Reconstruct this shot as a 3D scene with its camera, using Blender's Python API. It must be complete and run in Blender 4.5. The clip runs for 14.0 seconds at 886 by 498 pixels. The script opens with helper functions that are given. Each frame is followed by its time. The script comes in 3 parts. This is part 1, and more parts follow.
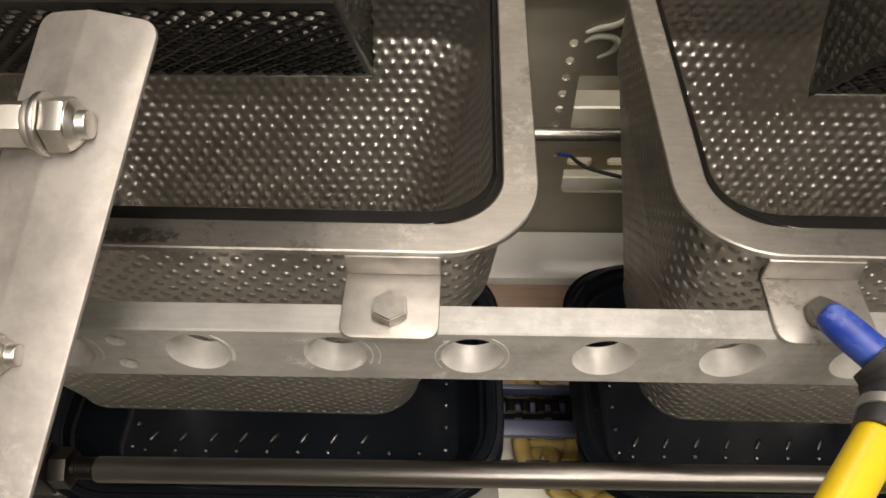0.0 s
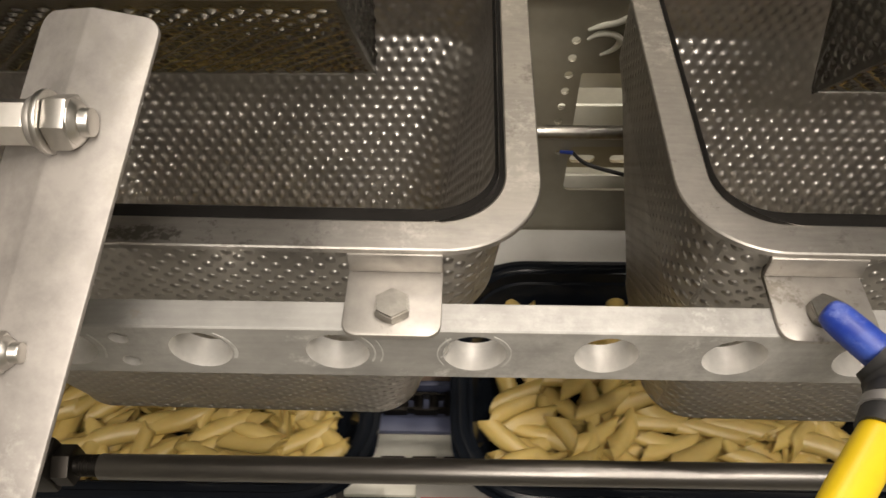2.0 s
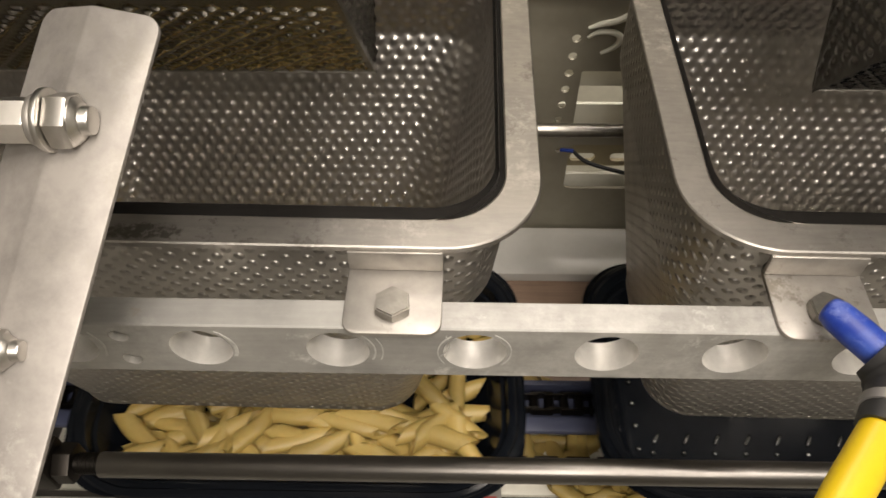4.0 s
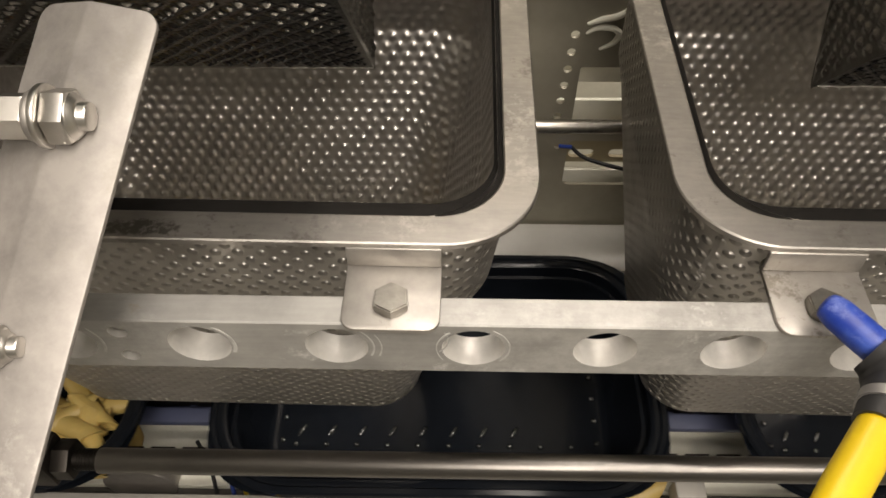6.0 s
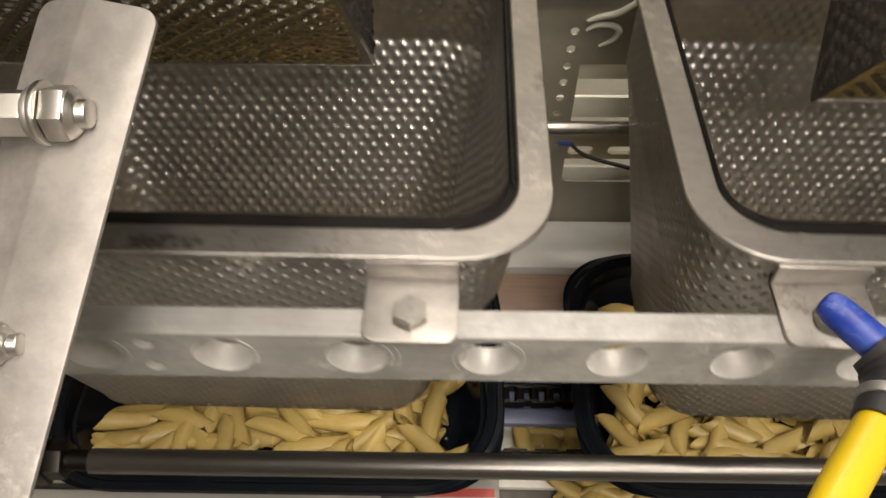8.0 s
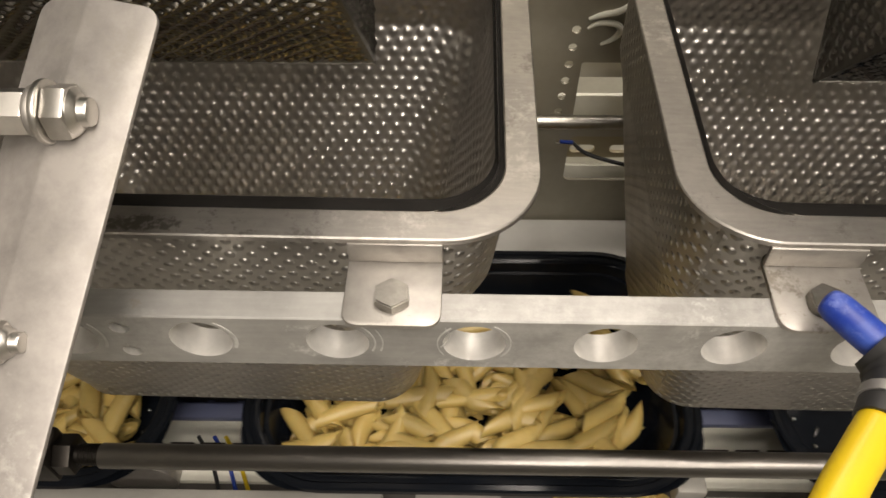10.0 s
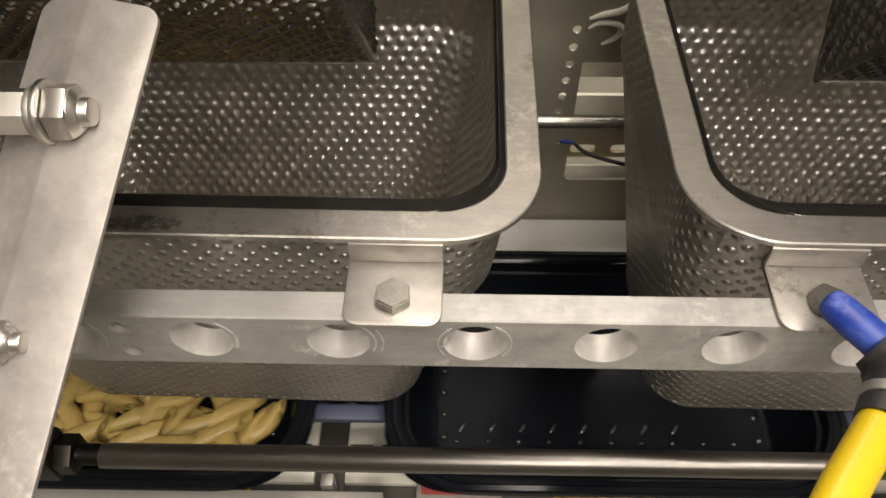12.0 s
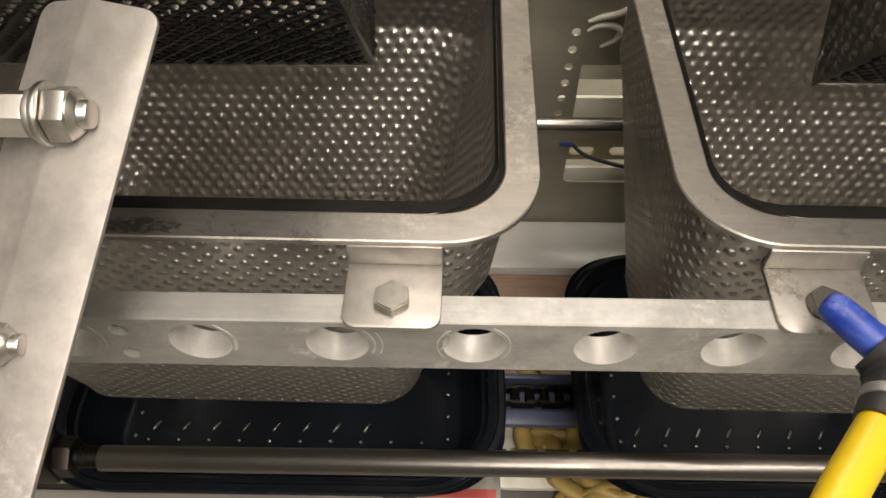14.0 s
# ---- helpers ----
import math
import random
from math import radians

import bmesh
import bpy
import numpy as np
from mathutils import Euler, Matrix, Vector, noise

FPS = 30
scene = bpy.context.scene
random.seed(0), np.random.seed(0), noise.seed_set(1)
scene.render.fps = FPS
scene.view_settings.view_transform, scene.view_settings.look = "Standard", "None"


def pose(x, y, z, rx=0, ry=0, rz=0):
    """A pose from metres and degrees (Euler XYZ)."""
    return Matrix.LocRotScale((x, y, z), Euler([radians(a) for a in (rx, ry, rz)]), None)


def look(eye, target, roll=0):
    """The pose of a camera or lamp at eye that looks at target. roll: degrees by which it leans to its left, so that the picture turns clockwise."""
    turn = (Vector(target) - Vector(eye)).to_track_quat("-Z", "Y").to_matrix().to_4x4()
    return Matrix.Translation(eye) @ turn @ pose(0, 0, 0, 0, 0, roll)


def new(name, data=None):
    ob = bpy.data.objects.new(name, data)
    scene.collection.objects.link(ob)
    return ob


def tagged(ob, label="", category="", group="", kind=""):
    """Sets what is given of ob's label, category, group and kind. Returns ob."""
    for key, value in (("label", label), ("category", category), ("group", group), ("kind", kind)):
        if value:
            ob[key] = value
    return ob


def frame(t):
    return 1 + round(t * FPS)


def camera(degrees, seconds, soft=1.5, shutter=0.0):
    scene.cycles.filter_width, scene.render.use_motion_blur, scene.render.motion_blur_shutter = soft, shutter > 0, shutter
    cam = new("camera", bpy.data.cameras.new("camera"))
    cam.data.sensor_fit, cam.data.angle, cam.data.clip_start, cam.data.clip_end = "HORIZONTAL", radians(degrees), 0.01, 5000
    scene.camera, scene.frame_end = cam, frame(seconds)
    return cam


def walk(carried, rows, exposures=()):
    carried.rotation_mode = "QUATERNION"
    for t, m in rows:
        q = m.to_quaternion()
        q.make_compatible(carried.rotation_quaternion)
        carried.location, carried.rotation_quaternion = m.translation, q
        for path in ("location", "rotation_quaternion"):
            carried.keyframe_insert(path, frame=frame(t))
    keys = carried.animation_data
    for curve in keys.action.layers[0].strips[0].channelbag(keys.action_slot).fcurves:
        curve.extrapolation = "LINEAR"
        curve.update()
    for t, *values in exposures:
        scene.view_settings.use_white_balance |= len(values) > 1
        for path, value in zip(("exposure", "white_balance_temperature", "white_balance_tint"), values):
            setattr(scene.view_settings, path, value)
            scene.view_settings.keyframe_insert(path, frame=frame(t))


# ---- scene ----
# ---- camera ----
UP = 1.5          # height of the lens over the floor
cam = camera(61.64, 14.0, soft=1.6, shutter=0.45)
BASE = pose(0, 0, UP) @ pose(0, 0, 0, 0, 0, 1.43) @ pose(0, 0, 0, 39.0) @ pose(0, 0, 0, 0, 0, -0.54)


def sway(left, up, dx=0.0, dz=0.0):
    """The hand-held pose, turned by small angles from the steady one."""
    return BASE @ pose(dx, dz, 0) @ pose(0, 0, 0, up, left, 0)


K = 0.0436
walk(cam, [(t, sway(a * K, b * K)) for t, a, b in (
    (0.0, -4, 22), (0.5, -4, 20.5), (1.0, -3, 19.5), (1.5, -2, 18.5), (2.0, 0, 18), (2.5, 2, 18.5), (3.0, 2, 18.2),
    (4.2, 0, 14), (5.5, -2, 9.8), (6.0, -2, 8), (6.5, -3, 6), (7.0, -3, 5), (7.5, -3, 4.3), (8.0, -3, 3), (9.2, -1.5, 1),
    (10.5, 0, 0), (11.0, 0, 0), (11.5, 0.7, 0), (12.0, 1, 0), (12.5, 1.3, -0.2), (13.0, 1.3, 0), (13.5, 0.5, 1.4), (14.0, -0.5, 4))])

# ---- light ----
world = bpy.data.worlds.new("room_air")
scene.world = world
world.use_nodes = True
world.node_tree.nodes["Background"].inputs[0].default_value = (0.9, 0.93, 1.0, 1)
world.node_tree.nodes["Background"].inputs[1].default_value = 0.05
scene.view_settings.exposure = 0.0


def area(name, eye, target, sx, sy, watts, colour):
    d = bpy.data.lights.new(name, "AREA")
    d.shape, d.size, d.size_y, d.energy, d.color = "RECTANGLE", sx, sy, watts, colour
    ob = new(name, d)
    ob.matrix_world = look(eye, target)
    return ob


WARM = (1.0, 0.895, 0.79)
area("ceiling_light", (0.38, -0.50, 2.72), (0.2, 0.25, 1.2), 1.3, 0.25, 21, WARM)
area("ceiling_light", (0.12, -1.20, 2.70), (0.15, 0.3, 1.2), 0.8, 0.22, 19, WARM)
area("ceiling_light", (0.28, 0.30, 2.74), (0.28, 0.31, 1.2), 0.25, 1.0, 22, WARM)
area("ceiling_light", (0.4, 1.7, 2.74), (0.3, 0.9, 1.2), 1.2, 0.3, 31, WARM)


# ---- materials ----
def material(name, colour, rough=0.5, metal=0.0, grain=60.0, vary=0.15, bump=0.0, stretch=(1, 1, 1), stain=0.15, stain_scale=9.0,
             specular=0.5, coat=0.0, per_object=0.0, stain_colour=None, sub=0.0):
    m = bpy.data.materials.new(name)
    m.use_nodes = True
    nt = m.node_tree
    n, l = nt.nodes, nt.links
    b = n["Principled BSDF"]
    b.inputs["Metallic"].default_value = metal
    b.inputs["Specular IOR Level"].default_value = specular
    b.inputs["Coat Weight"].default_value = coat
    if sub:
        b.inputs["Subsurface Weight"].default_value = sub
        b.inputs["Subsurface Radius"].default_value = (0.004, 0.002, 0.001)
    tc = n.new("ShaderNodeTexCoord")
    mp = n.new("ShaderNodeMapping")
    mp.inputs["Scale"].default_value = stretch
    l.new(tc.outputs["Object"], mp.inputs["Vector"])
    fine = n.new("ShaderNodeTexNoise")
    fine.inputs["Scale"].default_value, fine.inputs["Detail"].default_value = grain, 5
    l.new(mp.outputs[0], fine.inputs["Vector"])
    big = n.new("ShaderNodeTexNoise")
    big.inputs["Scale"].default_value, big.inputs["Detail"].default_value, big.inputs["Roughness"].default_value = stain_scale, 6, 0.65
    l.new(tc.outputs["Object"], big.inputs["Vector"])
    ramp = n.new("ShaderNodeMapRange")
    ramp.inputs["From Min"].default_value, ramp.inputs["From Max"].default_value = 0.38, 0.68
    l.new(big.outputs["Fac"], ramp.inputs["Value"])
    base = n.new("ShaderNodeMix")
    base.data_type = "RGBA"
    c = Vector(colour)
    sc = Vector(stain_colour) if stain_colour else c * (1 - stain)
    base.inputs["A"].default_value = (*c, 1)
    base.inputs["B"].default_value = (*sc, 1)
    l.new(ramp.outputs[0], base.inputs["Factor"])
    hsv = n.new("ShaderNodeHueSaturation")
    val = n.new("ShaderNodeMapRange")
    val.inputs["To Min"].default_value, val.inputs["To Max"].default_value = 1 - vary, 1 + vary
    l.new(fine.outputs["Fac"], val.inputs["Value"])
    l.new(base.outputs["Result"], hsv.inputs["Color"])
    last = val.outputs[0]
    if per_object:
        oi = n.new("ShaderNodeObjectInfo")
        mr = n.new("ShaderNodeMapRange")
        mr.inputs["To Min"].default_value, mr.inputs["To Max"].default_value = 1 - per_object, 1 + per_object
        l.new(oi.outputs["Random"], mr.inputs["Value"])
        mu = n.new("ShaderNodeMath")
        mu.operation = "MULTIPLY"
        l.new(last, mu.inputs[0]), l.new(mr.outputs[0], mu.inputs[1])
        last = mu.outputs[0]
    l.new(last, hsv.inputs["Value"])
    l.new(hsv.outputs[0], b.inputs["Base Color"])
    rr = n.new("ShaderNodeMapRange")
    rr.inputs["To Min"].default_value, rr.inputs["To Max"].default_value = max(0.03, rough - 0.1), min(1, rough + 0.1)
    l.new(big.outputs["Fac"], rr.inputs["Value"])
    l.new(rr.outputs[0], b.inputs["Roughness"])
    if bump:
        bp = n.new("ShaderNodeBump")
        bp.inputs["Strength"].default_value, bp.inputs["Distance"].default_value = bump, 0.0006
        l.new(fine.outputs["Fac"], bp.inputs["Height"])
        l.new(bp.outputs[0], b.inputs["Normal"])
    return m


def dented(m, pitch, radius, height):
    """Small staggered dents pressed into a sheet, laid out by its own coordinates in metres."""
    nt = m.node_tree
    n, l = nt.nodes, nt.links
    uv, mp, vo, mr, bp = (n.new("ShaderNode" + k) for k in ("UVMap", "Mapping", "TexVoronoi", "MapRange", "Bump"))
    k = math.sqrt(2) / pitch
    mp.inputs["Scale"].default_value, mp.inputs["Rotation"].default_value = (k, k, 0), (0, 0, radians(45))
    vo.inputs["Scale"].default_value, vo.inputs["Randomness"].default_value = 1, 0.10
    mr.interpolation_type = "SMOOTHSTEP"
    mr.inputs["From Min"].default_value, mr.inputs["From Max"].default_value = 0.02, radius * k
    mr.inputs["To Min"].default_value, mr.inputs["To Max"].default_value = -1, 0
    bp.inputs["Distance"].default_value, bp.inputs["Strength"].default_value = height, 1
    l.new(uv.outputs[0], mp.inputs["Vector"]), l.new(mp.outputs[0], vo.inputs["Vector"])
    l.new(vo.outputs["Distance"], mr.inputs["Value"]), l.new(mr.outputs[0], bp.inputs["Height"])
    for q in n:
        if q.type == "BUMP" and q != bp:
            l.new(q.outputs[0], bp.inputs["Normal"])
    l.new(bp.outputs[0], n["Principled BSDF"].inputs["Normal"])


def scuff(m, colour, scale, lo, hi, seed=0.0, stretch=(1, 1, 1)):
    """Adds sharp-edged, patchy marks of another colour to a material."""
    nt = m.node_tree
    n, l = nt.nodes, nt.links
    b = n["Principled BSDF"]
    tc, mp, no, pa, mu, mr, mix = (n.new("ShaderNode" + k) for k in ("TexCoord", "Mapping", "TexNoise", "TexNoise", "Math", "MapRange", "Mix"))
    mp.inputs["Location"].default_value, mp.inputs["Scale"].default_value = (seed, seed * 0.7, 0), stretch
    no.inputs["Scale"].default_value, no.inputs["Detail"].default_value, no.inputs["Roughness"].default_value = scale, 8, 0.75
    pa.inputs["Scale"].default_value = scale * 0.16
    mu.operation = "MULTIPLY"
    mr.inputs["From Min"].default_value, mr.inputs["From Max"].default_value = lo, hi
    mix.data_type = "RGBA"
    mix.inputs["B"].default_value = (*colour, 1)
    l.new(tc.outputs["Object"], mp.inputs["Vector"]), l.new(mp.outputs[0], no.inputs["Vector"]), l.new(mp.outputs[0], pa.inputs["Vector"])
    l.new(no.outputs["Fac"], mu.inputs[0]), l.new(pa.outputs["Fac"], mu.inputs[1]), l.new(mu.outputs[0], mr.inputs["Value"])
    l.new(mr.outputs[0], mix.inputs["Factor"])
    l.new(b.inputs["Base Color"].links[0].from_socket, mix.inputs["A"])
    l.new(mix.outputs["Result"], b.inputs["Base Color"])


def worn_patch(m, centre, size, colour):
    """A flaked dark patch of its own place and shape."""
    nt = m.node_tree
    n, l = nt.nodes, nt.links
    b = n["Principled BSDF"]
    tc, mp, ln, fall, no, mu, mr, mix = (n.new("ShaderNode" + k) for k in ("TexCoord", "Mapping", "VectorMath", "MapRange", "TexNoise", "Math", "MapRange", "Mix"))
    mp.vector_type = "TEXTURE"
    mp.inputs["Location"].default_value, mp.inputs["Scale"].default_value = centre, size
    ln.operation = "LENGTH"
    fall.inputs["From Min"].default_value, fall.inputs["From Max"].default_value = 0.2, 1.0
    fall.inputs["To Min"].default_value, fall.inputs["To Max"].default_value = 1.0, 0.0
    no.inputs["Scale"].default_value, no.inputs["Detail"].default_value, no.inputs["Roughness"].default_value = 260, 8, 0.7
    mu.operation = "MULTIPLY"
    mr.inputs["From Min"].default_value, mr.inputs["From Max"].default_value = 0.40, 0.50
    mix.data_type = "RGBA"
    mix.inputs["B"].default_value = (*colour, 1)
    l.new(tc.outputs["Object"], mp.inputs["Vector"]), l.new(mp.outputs[0], ln.inputs[0]), l.new(ln.outputs["Value"], fall.inputs["Value"])
    l.new(tc.outputs["Object"], no.inputs["Vector"]), l.new(fall.outputs[0], mu.inputs[0]), l.new(no.outputs["Fac"], mu.inputs[1])
    l.new(mu.outputs[0], mr.inputs["Value"]), l.new(mr.outputs[0], mix.inputs["Factor"])
    l.new(b.inputs["Base Color"].links[0].from_socket, mix.inputs["A"])
    l.new(mix.outputs["Result"], b.inputs["Base Color"])


RIM = material("brushed_steel_rim", (0.45, 0.43, 0.402), 0.44, 1, 90, 0.16, 0.12, (1, 6, 1), 0.25, 30)
scuff(RIM, (0.27, 0.255, 0.235), 130, 0.33, 0.42)
scuff(RIM, (0.60, 0.58, 0.545), 120, 0.31, 0.42, 3.0)
scuff(RIM, (0.30, 0.285, 0.262), 320, 0.345, 0.40, 9.0)
GLOSS = material("dark_glossy_panel", (0.10, 0.11, 0.095), 0.22, 0.8, 80, 0.1, 0.05, (1, 1, 1), 0.3, 25)
RIM_FLAKED = RIM.copy()
RIM_FLAKED.name = "flaked_steel_rim"
worn_patch(RIM_FLAKED, (0.006, 0.194, -0.2246), (0.046, 0.012, 0.02), (0.19, 0.178, 0.16))
STEEL = material("scuffed_stainless_steel", (0.45, 0.428, 0.398), 0.5, 0.85, 120, 0.1, 0.1, (1, 1, 1), 0.25, 40)
scuff(STEEL, (0.26, 0.24, 0.21), 90, 0.345, 0.40, 1.3)
PLATE = material("satin_steel_plate", (0.42, 0.395, 0.372), 0.6, 0.55, 110, 0.10, 0.10, (1, 1, 1), 0.40, 34)
scuff(PLATE, (0.34, 0.32, 0.29), 60, 0.30, 0.40, 2.1)
scuff(PLATE, (0.60, 0.575, 0.54), 42, 0.29, 0.40, 6.3)
ALU = material("worn_aluminium", (0.365, 0.358, 0.34), 0.46, 0.3, 140, 0.14, 0.12, (0.25, 3, 3), 0.3, 24)
scuff(ALU, (0.58, 0.57, 0.55), 80, 0.325, 0.40, 5.0)
scuff(ALU, (0.30, 0.26, 0.20), 50, 0.345, 0.42, 8.0)
scuff(ALU, (0.52, 0.51, 0.49), 34, 0.27, 0.46, 11.0)
BORE = material("lit_machined_bore", (0.80, 0.785, 0.75), 0.36, 0.5, 200, 0.10, 0.08, (1, 1, 1), 0.2, 60)
LIME = material("dried_lime_mark", (0.55, 0.545, 0.52), 0.65, 0.1, 300, 0.15, 0.1, (1, 1, 1), 0.3, 120)
DENTED = material("dented_steel", (0.50, 0.48, 0.452), 0.46, 1, 160, 0.12, 0.08, (1, 1, 1), 0.25, 20)
dented(DENTED, 0.0098, 0.0027, 0.0020)
DIMPLE = material("dimpled_steel", (0.58, 0.558, 0.528), 0.33, 1, 160, 0.12, 0.1, (1, 1, 1), 0.3, 12)
DOORSTEEL = material("polished_dimpled_steel", (0.33, 0.32, 0.295), 0.22, 1, 160, 0.12, 0.06, (1, 1, 1), 0.3, 14)
# near black stands in for the shade and dark reflections on the lip
LIP_SHADE = material("shade_black_inner_lip", (0.012, 0.011, 0.010), 0.7, 0.0, 150, 0.2, 0.1, (1, 1, 1), 0.3, 30, 0.15)
BOLT = material("dull_bolt_steel", (0.38, 0.365, 0.335), 0.34, 1, 200, 0.14, 0.15, (1, 1, 1), 0.3, 90)
ROD = material("polished_rod", (0.18, 0.171, 0.16), 0.31, 1, 200, 0.08, 0.06, (0.2, 1, 1), 0.25, 14)
ZINC = material("bright_zinc", (0.62, 0.60, 0.565), 0.33, 1, 150, 0.08, 0.05, (1, 1, 1), 0.2, 60)
DARKSTEEL = material("dark_steel", (0.042, 0.038, 0.034), 0.45, 1, 150, 0.15, 0.1, (1, 1, 1), 0.3, 30)
TRAY = material("black_plastic", (0.006, 0.0075, 0.0105), 0.11, 0, 120, 0.2, 0.03, (1, 1, 1), 0.2, 10, 0.11)
PIP = material("glossy_black_pip", (0.012, 0.0135, 0.0135), 0.1, 0, 120, 0.1, 0.0, (1, 1, 1), 0.1, 10, 1.0, 1.0)
PASTA = material("cooked_pasta", (0.42, 0.307, 0.096), 0.42, 0, 300, 0.12, 0.25, (1, 1, 1), 0.2, 40, 0.5, 0.0, 0.14, None, 0.15)
YELLOW = material("yellow_cable_sheath", (0.62, 0.44, 0.006), 0.4, 0, 200, 0.05, 0.05, (1, 1, 1), 0.08, 30)
BLUE = material("scuffed_blue_plastic", (0.008, 0.032, 0.27), 0.45, 0, 150, 0.15, 0.2, (1, 1, 1), 0.2, 110, 0.5, 0.0, 0.0, (0.04, 0.085, 0.38))
scuff(BLUE, (0.22, 0.27, 0.56), 130, 0.27, 0.42, 7.0)
BLACK = material("black_rubber", (0.02, 0.02, 0.021), 0.5, 0, 200, 0.2, 0.2)
GREYRING = material("grey_knurled_ring", (0.35, 0.34, 0.33), 0.45, 0.7, 200, 0.2, 0.1)
PANEL = material("olive_grey_sheet", (0.33, 0.31, 0.25), 0.5, 0.35, 120, 0.08, 0.05, (1, 1, 1), 0.15, 8)
CREAM = material("cream_painted_metal", (0.80, 0.785, 0.69), 0.45, 0, 120, 0.06, 0.05, (1, 1, 1), 0.15, 12)
OCHRE = material("ochre_painted_metal", (0.36, 0.31, 0.20), 0.5, 0.1, 120, 0.06, 0.05)
WHITE = material("white_plastic_guide", (0.70, 0.69, 0.66), 0.4, 0, 120, 0.05, 0.05, (1, 1, 1), 0.12, 8)
BROWN = material("brown_slide_bed", (0.33, 0.225, 0.165), 0.5, 0.0, 60, 0.25, 0.1, (0.3, 8, 3), 0.3, 8)
GUIDE = material("slate_blue_guide", (0.065, 0.075, 0.13), 0.42, 0, 120, 0.08, 0.05, (1, 1, 1), 0.15, 12)
DRIP = material("grey_drip_tray", (0.12, 0.11, 0.10), 0.45, 0.2, 80, 0.15, 0.1, (1, 1, 1), 0.4, 14)
PALE = material("pale_drip_tray", (0.36, 0.35, 0.32), 0.4, 0.1, 80, 0.06, 0.05, (1, 1, 1), 0.2, 7)
RED = material("faded_red_stripe", (0.45, 0.08, 0.07), 0.5, 0, 100, 0.1)
FLOOR = material("pale_resin_floor", (0.50, 0.485, 0.44), 0.5, 0, 40, 0.15, 0.1)
WALL = material("painted_wall", (0.78, 0.77, 0.73), 0.6, 0, 40, 0.06, 0.05)

PARTITION = material("dark_partition", (0.38, 0.375, 0.345), 0.6, 0, 40, 0.08, 0.05)


# ---- mesh tools ----
def finish(bm, name, mat, smooth=35):
    me = bpy.data.meshes.new(name)
    bmesh.ops.recalc_face_normals(bm, faces=bm.faces)
    bm.to_mesh(me)
    bm.free()
    me.materials.append(mat)
    if smooth:
        me.polygons.foreach_set("use_smooth", [True] * len(me.polygons))
        me.set_sharp_from_angle(angle=radians(smooth))
    return me


def part(name, bm, mat, parent=None, label="", smooth=35):
    """One mesh object, under a thing or a part."""
    me = bm if isinstance(bm, bpy.types.Mesh) else finish(bm, name, mat, smooth)
    ob = new(name, me)
    ob.parent = parent
    if label:
        ob["label"] = label
    return ob


def thing(name, at, label, category, group="", kind=""):
    ob = new(name)
    ob.empty_display_size = 0.02
    ob.location = at
    return tagged(ob, label, category, group, kind)


def box(x0, x1, y0, y1, z0, z1, bevel=0.0, segs=2):
    bm = bmesh.new()
    bmesh.ops.create_cube(bm, size=1, matrix=Matrix.Translation(((x0 + x1) / 2, (y0 + y1) / 2, (z0 + z1) / 2)) @ Matrix.Diagonal((x1 - x0, y1 - y0, z1 - z0, 1)))
    if bevel:
        bmesh.ops.bevel(bm, geom=bm.edges[:], offset=bevel, segments=segs, affect="EDGES", profile=0.5)
    return bm


def rod(p, q, r, segs=24, bm=None, r2=None, bevel=0.0):
    bm = bm or bmesh.new()
    p, q = Vector(p), Vector(q)
    m = Matrix.Translation((p + q) / 2) @ (q - p).to_track_quat("Z", "Y").to_matrix().to_4x4()
    made = bmesh.ops.create_cone(bm, cap_ends=True, segments=segs, radius1=r, radius2=r if r2 is None else r2, depth=(q - p).length, matrix=m)
    if bevel:
        es = {e for v in made["verts"] for e in v.link_edges if any(len(f.verts) > 4 for f in e.link_faces)}
        bmesh.ops.bevel(bm, geom=list(es), offset=bevel, segments=2, affect="EDGES", profile=0.5)
    return bm


def tube(points, radii, segs=20, bm=None):
    """A round tube swept along a smooth line through the points."""
    bm = bm or bmesh.new()
    pts = [Vector(p) for p in points]
    path, rr = [], []
    for i in range(len(pts) - 1):
        a, b, c, d = pts[max(i - 1, 0)], pts[i], pts[i + 1], pts[min(i + 2, len(pts) - 1)]
        for k in range(8):
            u = k / 8
            path.append(0.5 * ((2 * b) + (c - a) * u + (2 * a - 5 * b + 4 * c - d) * u * u + (3 * b - a - 3 * c + d) * u ** 3))
            rr.append(radii[i] * (1 - u) + radii[i + 1] * u)
    path.append(pts[-1]), rr.append(radii[-1])
    side, rings = None, []
    for i, p in enumerate(path):
        d = (path[min(i + 1, len(path) - 1)] - path[max(i - 1, 0)]).normalized()
        side = (d.orthogonal() if side is None else side - d * side.dot(d)).normalized()
        up = d.cross(side)
        rings.append([bm.verts.new(p + rr[i] * (math.cos(2 * math.pi * k / segs) * side + math.sin(2 * math.pi * k / segs) * up)) for k in range(segs)])
    for r0, r1 in zip(rings, rings[1:]):
        for k in range(segs):
            bm.faces.new((r0[k], r0[(k + 1) % segs], r1[(k + 1) % segs], r1[k]))
    bm.faces.new(rings[0][::-1]), bm.faces.new(rings[-1])
    return bm


